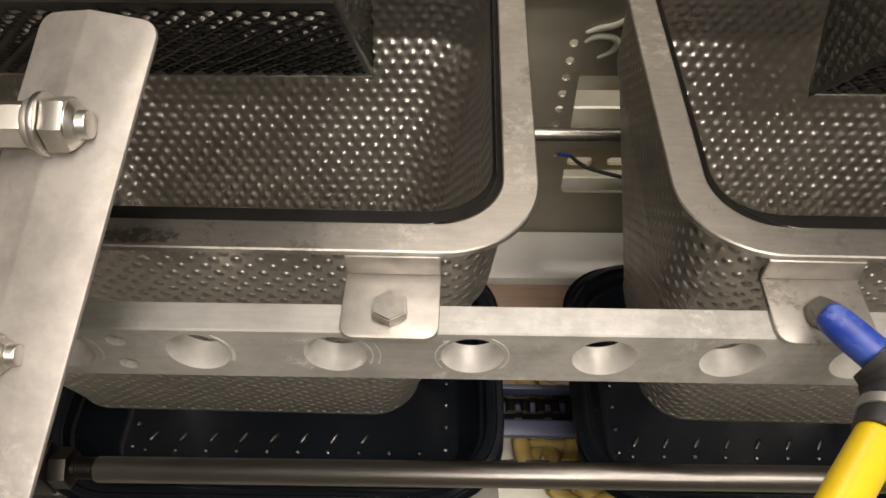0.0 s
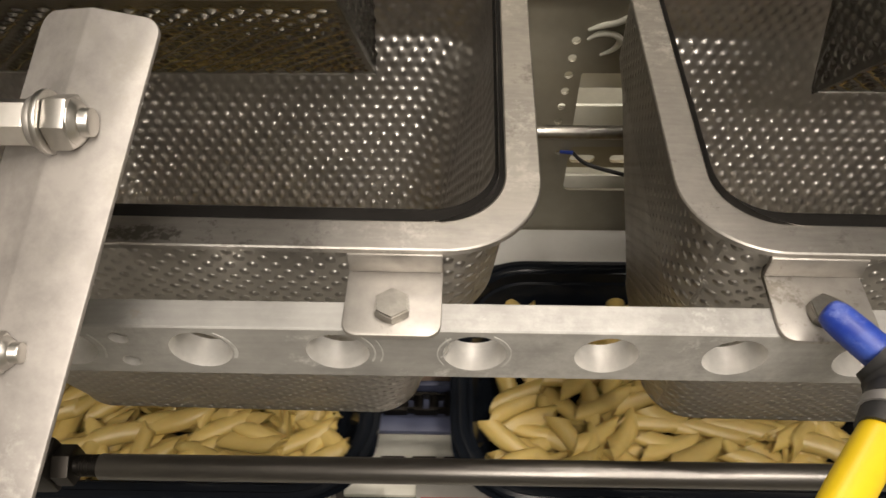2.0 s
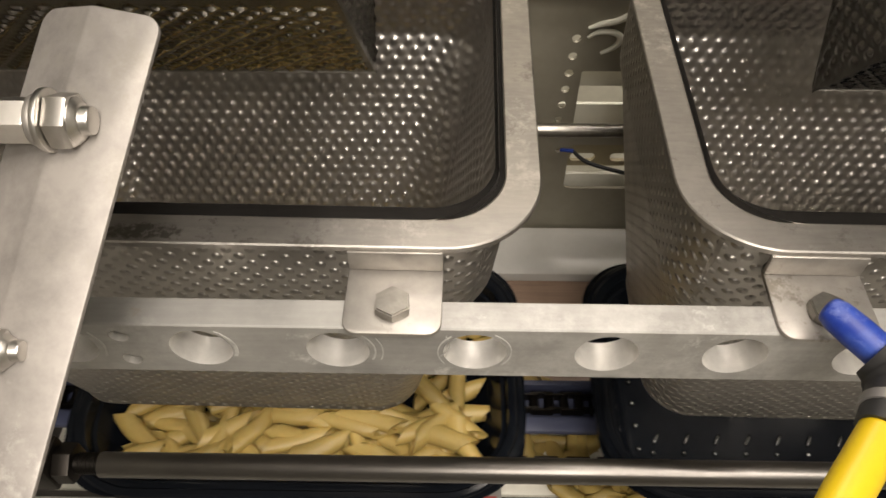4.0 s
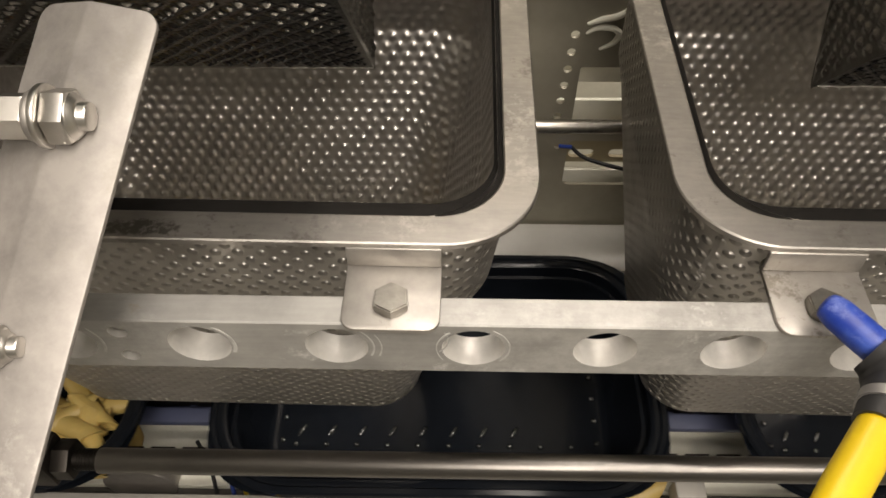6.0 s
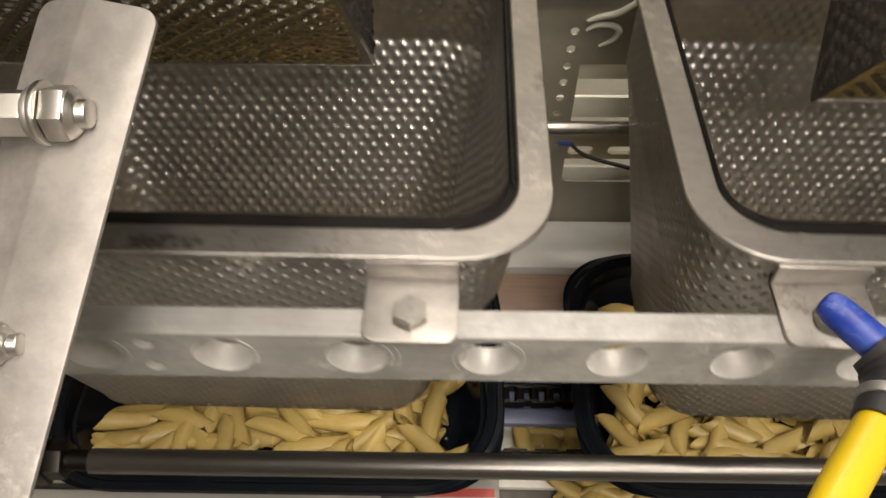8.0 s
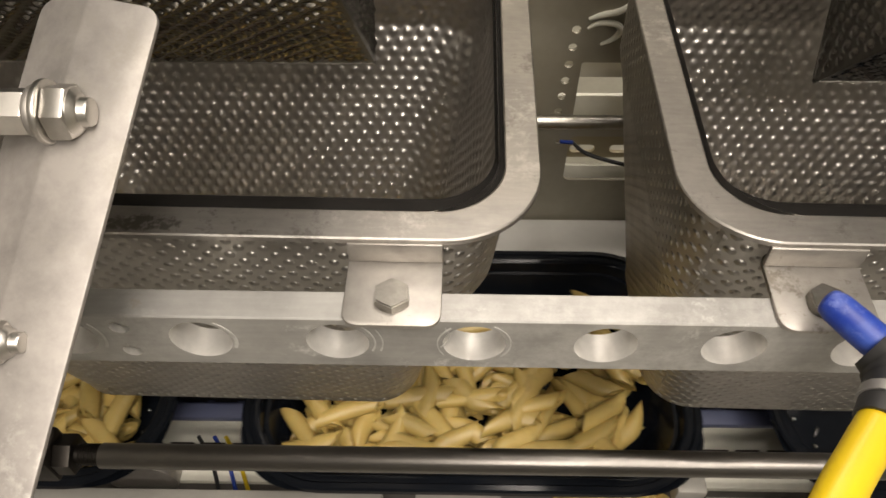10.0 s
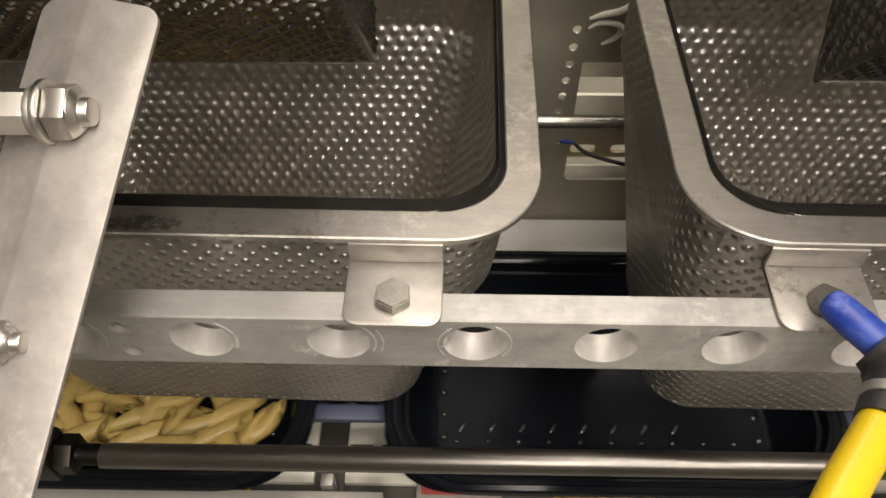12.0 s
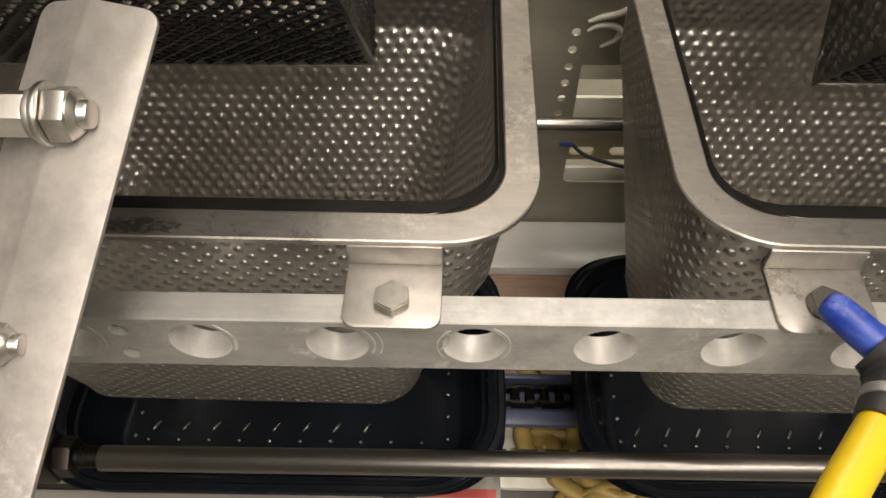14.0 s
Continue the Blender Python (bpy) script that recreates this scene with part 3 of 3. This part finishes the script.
for cx, bx, shift in zip(CENTRES, (-0.0247, 0.1435), (0.0010, 0.0035)):
    funnel = part("funnel", OUTER, DENTED, carriage, "dimpled stainless steel funnel")
    funnel.location = (cx + shift - (0.0016 if cx < 0 else 0.0036), 0.0002 if cx < 0 else -0.0033, 0)
    funnel.rotation_euler.z = radians(-0.8)
    part("lining", INNER, DIMPLE, funnel)
    part("inner_lip", LIP_MESH, LIP_SHADE, funnel, "inner lip coloured dark for its shade")
    rim = part("rim", RIM_MESH, RIM, funnel, "wide flat brushed steel rim")
    if cx < 0:
        rim.data = RIM_MESH.copy()
        rim.data.materials[0] = RIM_FLAKED
        rim["label"] = "wide flat brushed steel rim with a dark flaked patch"
    bracket(bx - cx - shift + (-0.0002 if cx < 0 else 0.0016), funnel)

# ---- linkage rods under the carriage ----
linkage = thing("linkage_rods", REST, "pair of polished steel linkage rods under the carriage", "linkage")
part("front_rod", rod((-0.185, 0.1586, -0.372), (0.75, 0.1586, -0.372), 0.0067, 32, bevel=0.0006), ROD, linkage, "polished round steel rod")
thread = bmesh.new()
for k in range(7):
    rod((-0.1955 + k * 0.0014, 0.159, -0.3715), (-0.1948 + k * 0.0014, 0.159, -0.3715), 0.0058, 20, thread)
rod((-0.21, 0.159, -0.3715), (-0.18, 0.159, -0.3715), 0.0052, 20, thread)
part("thread", thread, DARKSTEEL, linkage, "threaded rod end")
part("nut", hexagon((-0.207, 0.159, -0.3715), (1, 0, 0), 0.0185, 0.0095, 0.0008), DARKSTEEL, linkage, "dark lock nut")
part("end_block", box(-0.232, -0.207, 0.148, 0.170, -0.384, -0.359, 0.003), DARKSTEEL, linkage, "dark rod end block")
part("rear_rod", rod((-0.6, 0.45, -0.3942), (0.75, 0.45, -0.3942), 0.0056, 24), BOLT, linkage, "polished round steel rod")

# ---- buckets above the funnels ----
HINGE_Y, HINGE_Z, DOOR = 0.213, -0.132, 0.1245
BUCKETS = []


def door_mesh(hw):
    rows, cols = 150, 260
    x = np.linspace(-hw, hw, cols)[None, :]
    h = np.linspace(0, 1, rows)[:, None]
    grid = np.zeros((rows, cols, 3))
    grid[:, :, 0] = x
    grid[:, :, 2] = -h * 0.1183
    fade = np.clip((hw - 0.002 - np.abs(x)) / 0.002, 0, 1) * np.clip((h * 0.1183 - 0.008) / 0.003, 0, 1) * np.clip(((1 - h) * 0.1183 - 0.003) / 0.003, 0, 1)
    grid[:, :, 1] = -dimples(x + 0 * h, h * 0.1183 + 0 * x, 0.0094, 0.0017, 0.0036, 0.62) * fade
    return sheet(grid, "door", DOORSTEEL)


def cheek_mesh():
    """A dimpled side cheek with a slanting rear edge."""
    rows, cols = 90, 60
    h = np.linspace(0, 1, rows)[:, None]
    u = np.linspace(0, 1, cols)[None, :]
    depth = np.interp(h, [0, 0.5, 0.8, 1], [0.098, 0.084, 0.048, 0.004])
    grid = np.zeros((rows, cols, 3))
    grid[:, :, 1], grid[:, :, 2] = u * depth, -h * DOOR
    edge = np.clip(np.minimum(np.minimum(u * depth, (1 - u) * depth) - 0.001, (1 - h) * DOOR - 0.003) / 0.003, 0, 1)
    grid[:, :, 0] = dimples(grid[:, :, 1], h * DOOR + 0 * u, 0.0094, 0.0016, 0.0033, 0.62) * edge
    return sheet(grid, "cheek", DOORSTEEL)


CHEEK = cheek_mesh()


def bucket(cx):
    hw = 0.091
    body = thing("weigh_bucket", (cx, 0, UP), "dimpled steel dosing bucket with a swinging front door", "bucket", "dosing buckets")
    part("front_panel", box(-hw, hw, HINGE_Y, HINGE_Y + 0.002, HINGE_Z + 0.001, 0.35, 0.0005), GLOSS, body, "dark glossy front panel")
    for s in (-1, 1):
        part("side_panel", prism([(HINGE_Y + 0.002, 0.35), (0.40, 0.35), (0.36, HINGE_Z + 0.02), (HINGE_Y + 0.05, HINGE_Z), (HINGE_Y + 0.002, HINGE_Z)], s * hw - 0.001, s * hw + 0.001, "yz"), DIMPLE, body)
    part("rear_panel", box(-hw, hw, 0.36, 0.362, HINGE_Z + 0.02, 0.35), DIMPLE, body)
    part("hinge_rod", rod((-hw + 0.003, HINGE_Y + 0.006, HINGE_Z + 0.004), (hw - 0.003, HINGE_Y + 0.004, HINGE_Z + 0.004), 0.003), ROD, body)
    door = part("door", door_mesh(hw), DOORSTEEL, body, "dimpled steel door with a bent lip")
    lip = part("lip", box(-hw, hw, -0.0008, 0.0008, -0.0078, 0.0, 0.0004), BOLT, door, "bright bent steel lip")
    lip.location, lip.rotation_euler.x = (0, 0.0, -0.1182), radians(16)
    for s in (-1, 1):
        c = part("cheek", CHEEK, DIMPLE, door, "dimpled side cheek")
        c.location = (s * hw, 0, 0)
        c.scale = (s, 1, 1)
    BUCKETS.append(door)


for cx, shift in zip(CENTRES, (0.003, 0.006)):
    bucket(cx + shift)

# ---- fixed guard and sensor near the lens ----


def guard_plate():
    g = thing("guard_bracket", (0, 0, UP), "bent satin steel bracket with two bolted studs", "bracket")
    # the plate lies in a slope that falls towards the lens
    a, b = Vector((-0.0925, 0.2040, -0.1345)), Vector((-0.1202, 0.0792, -0.2100))
    down = (b - a).normalized()
    side = Vector((-1, 0, 0))
    side = (side - down * side.dot(down)).normalized()
    n = side.cross(down).normalized()
    length = (b - a).length + 0.03
    fold = 0.0228
    flat = prism(rounded(0, length, 0, 0.0445, 0.0055, 6), 0, 0.0022, "xy", 0.0004)
    m = Matrix.Identity(4)
    for k, v in enumerate((down, side, n)):
        for j in range(3):
            m[j][k] = v[j]
    m.translation = a
    # the outer half folds back along a line
    bmesh.ops.bisect_plane(flat, geom=flat.verts[:] + flat.edges[:] + flat.faces[:], plane_co=(0, fold, 0), plane_no=(0, 1, 0))
    bmesh.ops.bisect_plane(flat, geom=flat.verts[:] + flat.edges[:] + flat.faces[:], plane_co=(0, fold + 0.002, 0), plane_no=(0, 1, 0))
    for v in flat.verts:
        if v.co.y > fold + 0.0005:
            v.co.z += (v.co.y - fold) * 0.5 * (1 if n.z < 0 else -1)
    bmesh.ops.transform(flat, matrix=m, verts=flat.verts)
    part("plate", flat, PLATE, g, "satin steel plate with smudges", 25)

    def stud(name_at, scale):
        x, y, z = name_at
        st = part("stud", rod((x - 0.078, y, z), (x, y, z), 0.0040 * scale, 24, bevel=0.0008), ZINC, g, "threaded stud end")
        part("nut", hexagon((x - 0.0125, y, z), (1, 0, 0), 0.0138 * scale, 0.0075, 0.0012), ZINC, st, "bright hexagon nut")
        part("collar", tube([(x - 0.0062, y, z), (x - 0.0050, y, z), (x - 0.0036, y, z), (x - 0.0030, y, z)], [0.0066 * scale, 0.0064 * scale, 0.0052 * scale, 0.0044 * scale], 28), ZINC, st, "rounded locking collar")
        part("washer", rod((x - 0.0148, y, z), (x - 0.0127, y, z), 0.0088 * scale, 32, bevel=0.0005), ZINC, st, "flat washer")
        part("spring_washer", rod((x - 0.0178, y, z), (x - 0.0152, y, z), 0.0072 * scale, 32, bevel=0.0006), STEEL, st)
        part("spacer", rod((x - 0.077, y, z), (x - 0.0180, y, z), 0.0066 * scale, 6, bevel=0.0006), ZINC, st)
    part("side_support", box(-0.200, -0.186, 0.095, 0.190, -0.200, -0.125, 0.001), STEEL, g, "steel block behind the studs")
    stud((-0.1092, 0.1707, -0.1470), 1.12)
    stud((-0.1255, 0.1130, -0.1850), 0.8)


guard_plate()


def sensor():
    s = thing("proximity_sensor", (0.0029, -0.0035, UP), "blue-tipped proximity sensor with a black elbow plug and yellow cable", "sensor")
    s.scale = (1.17, 1.17, 1.17)
    part("tip", tube([(0.1135, 0.1395, -0.1915), (0.1142, 0.1387, -0.1915), (0.1165, 0.136, -0.1915), (0.1215, 0.130, -0.1925), (0.131, 0.119, -0.1945)], [0.0020, 0.0042, 0.0053, 0.0056, 0.0056]), BLUE, s, "scuffed blue plastic sensing cap")
    part("elbow", tube([(0.1250, 0.1240, -0.1945), (0.1285, 0.1190, -0.195), (0.1285, 0.1115, -0.195), (0.1240, 0.1055, -0.1945)], [0.0076, 0.0096, 0.0100, 0.0090]), BLACK, s, "black rubber elbow plug")
    part("ring", tube([(0.1242, 0.1060, -0.1945), (0.1222, 0.1030, -0.1945)], [0.0092, 0.0092]), GREYRING, s, "grey knurled ring")
    part("boot", tube([(0.1223, 0.1032, -0.1945), (0.1178, 0.0980, -0.1945)], [0.0086, 0.0075]), BLACK, s)
    part("cable", tube([(0.1178, 0.0985, -0.1945), (0.1110, 0.0905, -0.1950), (0.0985, 0.0755, -0.1955), (0.0865, 0.0575, -0.1960), (0.081, 0.02, -0.21), (0.1, -0.1, -0.4)], [0.0062, 0.0063, 0.0063, 0.0062, 0.006, 0.006]), YELLOW, s, "bright yellow cable sleeve")


sensor()

# ---- machine frame behind ----


def rear_frame():
    f = thing("rear_machine_panel", (0, 0, UP), "olive-grey perforated machine panel with slotted cream bars", "machine panel")
    bm = box(-0.7, 0.9, 0.500, 0.503, -0.5690, 0.1)
    cutters = [rod((0.0938 - 0.0010 * k, 0.48, -0.3435 - 0.0165 * k), (0.0938 - 0.0010 * k, 0.52, -0.3435 - 0.0165 * k), 0.0036, 20) for k in range(6)]
    cutters.append(rod((0.093, 0.48, -0.462), (0.093, 0.52, -0.462), 0.0028, 16))
    cutters.append(prism(rounded(0.102, 0.34, -0.440, -0.3745, 0.002, 2), 0.48, 0.52, "xz"))
    cutters.append(prism(rounded(0.1025, 0.34, -0.5105, -0.455, 0.006, 5), 0.48, 0.52, "xz"))
    part("panel", cut(bm, cutters), PANEL, f, "olive-grey sheet with round holes and windows", 30)

    def bar(z0, z1, slots, y=0.520):
        b = box(-0.02, 0.46, y, y + 0.004, z0, z1, 0.0006)
        cs = [prism(rounded(x, x + 0.024, s0, s1, (s1 - s0) * 0.45, 5), y - 0.01, y + 0.02, "xz") for x, s0, s1 in slots]
        return cut(b, cs) if cs else b
    part("cross_bar", bar(-0.405, -0.385, []), CREAM, f, "cream painted cross bar")
    part("cross_bar", bar(-0.448, -0.425, []), CREAM, f, "cream painted cross bar")
    part("slotted_bar", bar(-0.500, -0.465, [(0.108 + 0.038 * k, -0.4935, -0.4835) for k in range(6)]), OCHRE, f, "ochre slotted bar")
    part("cross_bar", bar(-0.535, -0.503, [], 0.512), CREAM, f, "cream painted cross bar")
    part("backing", box(-0.4, 0.7, 0.85, 0.86, -0.9, 0.0), CREAM, f, "pale cabinet face behind the panel")
    # painted white flourish: two plain curved strokes
    part("flourish", tube([(0.1015, 0.4985, -0.3330), (0.112, 0.4985, -0.3290), (0.125, 0.4985, -0.3255), (0.14, 0.4985, -0.314)], [0.0012, 0.0024, 0.0026, 0.0022], 10), CREAM, f, "cream painted stroke")
    part("flourish", tube([(0.1020, 0.4985, -0.3415), (0.110, 0.4985, -0.3365), (0.122, 0.4985, -0.3370), (0.1275, 0.4985, -0.3420), (0.124, 0.4985, -0.3500), (0.114, 0.4985, -0.3560)], [0.0012, 0.0022, 0.0026, 0.0028, 0.0022, 0.0012], 10), CREAM, f, "cream painted stroke")
    return f


rear_frame()
lead = thing("sensor_lead", (0, 0, UP), "thin black lead with a blue end clipped to the panel", "cable")
part("lead", tube([(0.104, 0.494, -0.4560), (0.118, 0.487, -0.4640), (0.15, 0.478, -0.468), (0.2, 0.47, -0.475), (0.24, 0.485, -0.48)], [0.0016, 0.0019, 0.0019, 0.0019, 0.0019], 12), BLACK, lead)
part("end", tube([(0.094, 0.497, -0.4585), (0.105, 0.493, -0.4560)], [0.0016, 0.0018], 12), BLUE, lead, "blue crimp end")

# stray pasta on the drip tray
rnd = random.Random(5)
for cx, cy, rx, ry, count in ((0.132, 0.236, 0.036, 0.016, 17), (0.085, 0.275, 0.03, 0.012, 9), (0.085, 0.338, 0.02, 0.006, 5), (-0.29, 0.262, 0.02, 0.008, 3)):
    for k in range(count):
        p = new("stray_penne", rnd.choice(PENNE))
        p.matrix_world = pose(cx + rnd.uniform(-rx, rx), cy + rnd.uniform(-ry, ry), UP - 0.612 + 0.010 * (k % 2), rnd.uniform(-180, 180), rnd.uniform(-10, 10), rnd.uniform(0, 360))
        tagged(p, "stray cooked penne on the drip tray", "pasta", "stray penne")


# ---- what moves ----
def dip(down):
    """The carriage swings down on its arms: the sideways step that goes with a drop."""
    R, top = 0.052, math.sin(radians(41.6))
    s = top - down / R
    return REST + Vector((R * (math.sqrt(1 - s * s) - math.cos(radians(41.6))), 0, -down))


DIPS = ((0.0, 0), (0.12, 0), (0.2, 0.004), (0.3, 0.030), (0.4, 0.0432), (0.5, 0.0436), (0.88, 0.0436), (0.95, 0.039), (1.0, 0.030), (1.1, 0.009), (1.2, 0), (1.4, 0), (6.9, 0), (7.02, 0), (7.1, 0.002), (7.2, 0.026),
        (7.3, 0.042), (7.4, 0.0436), (7.78, 0.0436), (7.9, 0.031), (8.0, 0.0105), (8.1, 0), (8.3, 0), (14.0, 0))
SWINGS = ((0.0, 1), (0.38, 1), (0.5, 0.33), (0.58, 0.0), (0.9, 0.0), (1.0, 0.72), (1.1, 0.98), (1.15, 1), (7.0, 1), (7.3, 1), (7.4, 0.55), (7.5, 0.0), (7.8, 0.0), (7.9, 0.7), (8.0, 1), (8.2, 1), (14.0, 1))
# the second door shuts a little later
LATE = {1.0: 0.42, 1.1: 0.88, 7.9: 0.45, 8.0: 0.9}
TRAVEL = ((0.0, 0), (1.2, 0), (1.3, 0.001), (1.5, 0.021), (2.0, 0.093), (3.0, 0.236), (5.5, 0.589), (6.0, 0.660), (6.5, 0.7255), (6.8, 0.767), (7.0, 0.780), (8.1, 0.780), (8.2, 0.783), (8.4, 0.802), (10.5, 1.097), (11.0, 1.163),
          (12.0, 1.312), (12.5, 1.381), (13.0, 1.446), (13.5, 1.518), (13.8, 1.556), (14.0, 1.560))


def motions():
    walk(carriage, [(t, Matrix.Translation(dip(d))) for t, d in DIPS])
    walk(linkage, [(t, Matrix.Translation(REST + Vector((-0.55, 0, -0.42)) * d)) for t, d in DIPS])
    for door, closed, late in zip(BUCKETS, (42, 38.5), ({}, LATE)):
        walk(door, [(t, pose(0, HINGE_Y, HINGE_Z, closed * late.get(t, s))) for t, s in SWINGS])
    for i, tray in TRAYS:
        walk(tray, [(t, pose(TRAY_X + i * PITCH - d, 0.298, TRAY_Z)) for t, d in TRAVEL])
    for c in CHAINS:
        walk(c, [(t, pose(-d, 0, UP - 0.572)) for t, d in TRAVEL])
    for clump, i, at, order, ox, oy in FALLS:
        right = i % 2
        x, lag, back = CENTRES[right] + (-0.016 if right else 0.004) + ox * (0.36 if right else 0.24), 0.028 * (order // 3) + 0.035 * right, order // 3
        rows = []
        if at > 5:
            rows = [(0.0, pose(x, 0.285 + oy * 0.3, UP + 0.16 + 0.03 * back)), (1.5, pose(x, 0.285 + oy * 0.3, UP + 0.16 + 0.03 * back))]
        ready = pose(x, 0.285 + oy * 0.3, UP - 0.10 + 0.05 * back, 20)
        rows += [(3.0 if at > 5 else 0.0, ready), (at - 0.13 + lag, ready)]
        tip = 25 * (order % 3 - 1)
        rows += [(at - 0.05 + lag, pose(x, 0.322, UP - 0.16 + 0.06 * back, 12, tip * 0.3, 4 - 2 * order)),
                 (at + lag, pose(x, 0.282, UP - 0.275 + 0.10 * back, 35 - 20 * back, tip * 0.6, 8 - 5 * order)),
                 (at + 0.06 + lag, pose(x, 0.284, UP - 0.385 + 0.04 * back, 22, tip * 0.5, 6 - 5 * order)),
                 (at + 0.125 + 0.4 * lag, pose(CENTRES[i % 2] + ox * 0.45, 0.284 + oy * 0.2, UP - 0.472, 8, tip * 0.2, 0)),
                 (at + 0.17 + 0.5 * lag, pose(CENTRES[i % 2] + ox * 0.7, 0.292 + oy * 0.6, UP - 0.51, 5, tip * 0.1, 0))]
        first = TRAY_X + i * PITCH
        rows += [(at + 0.22 + 0.5 * lag, pose(first - (0.0 if at < 5 else 0.78) + ox, 0.298 + oy, TRAY_Z))]
        rows += [(t, pose(first - d + ox, 0.298 + oy, TRAY_Z)) for t, d in TRAVEL if t > at + 0.3]
        walk(clump, rows)


motions()
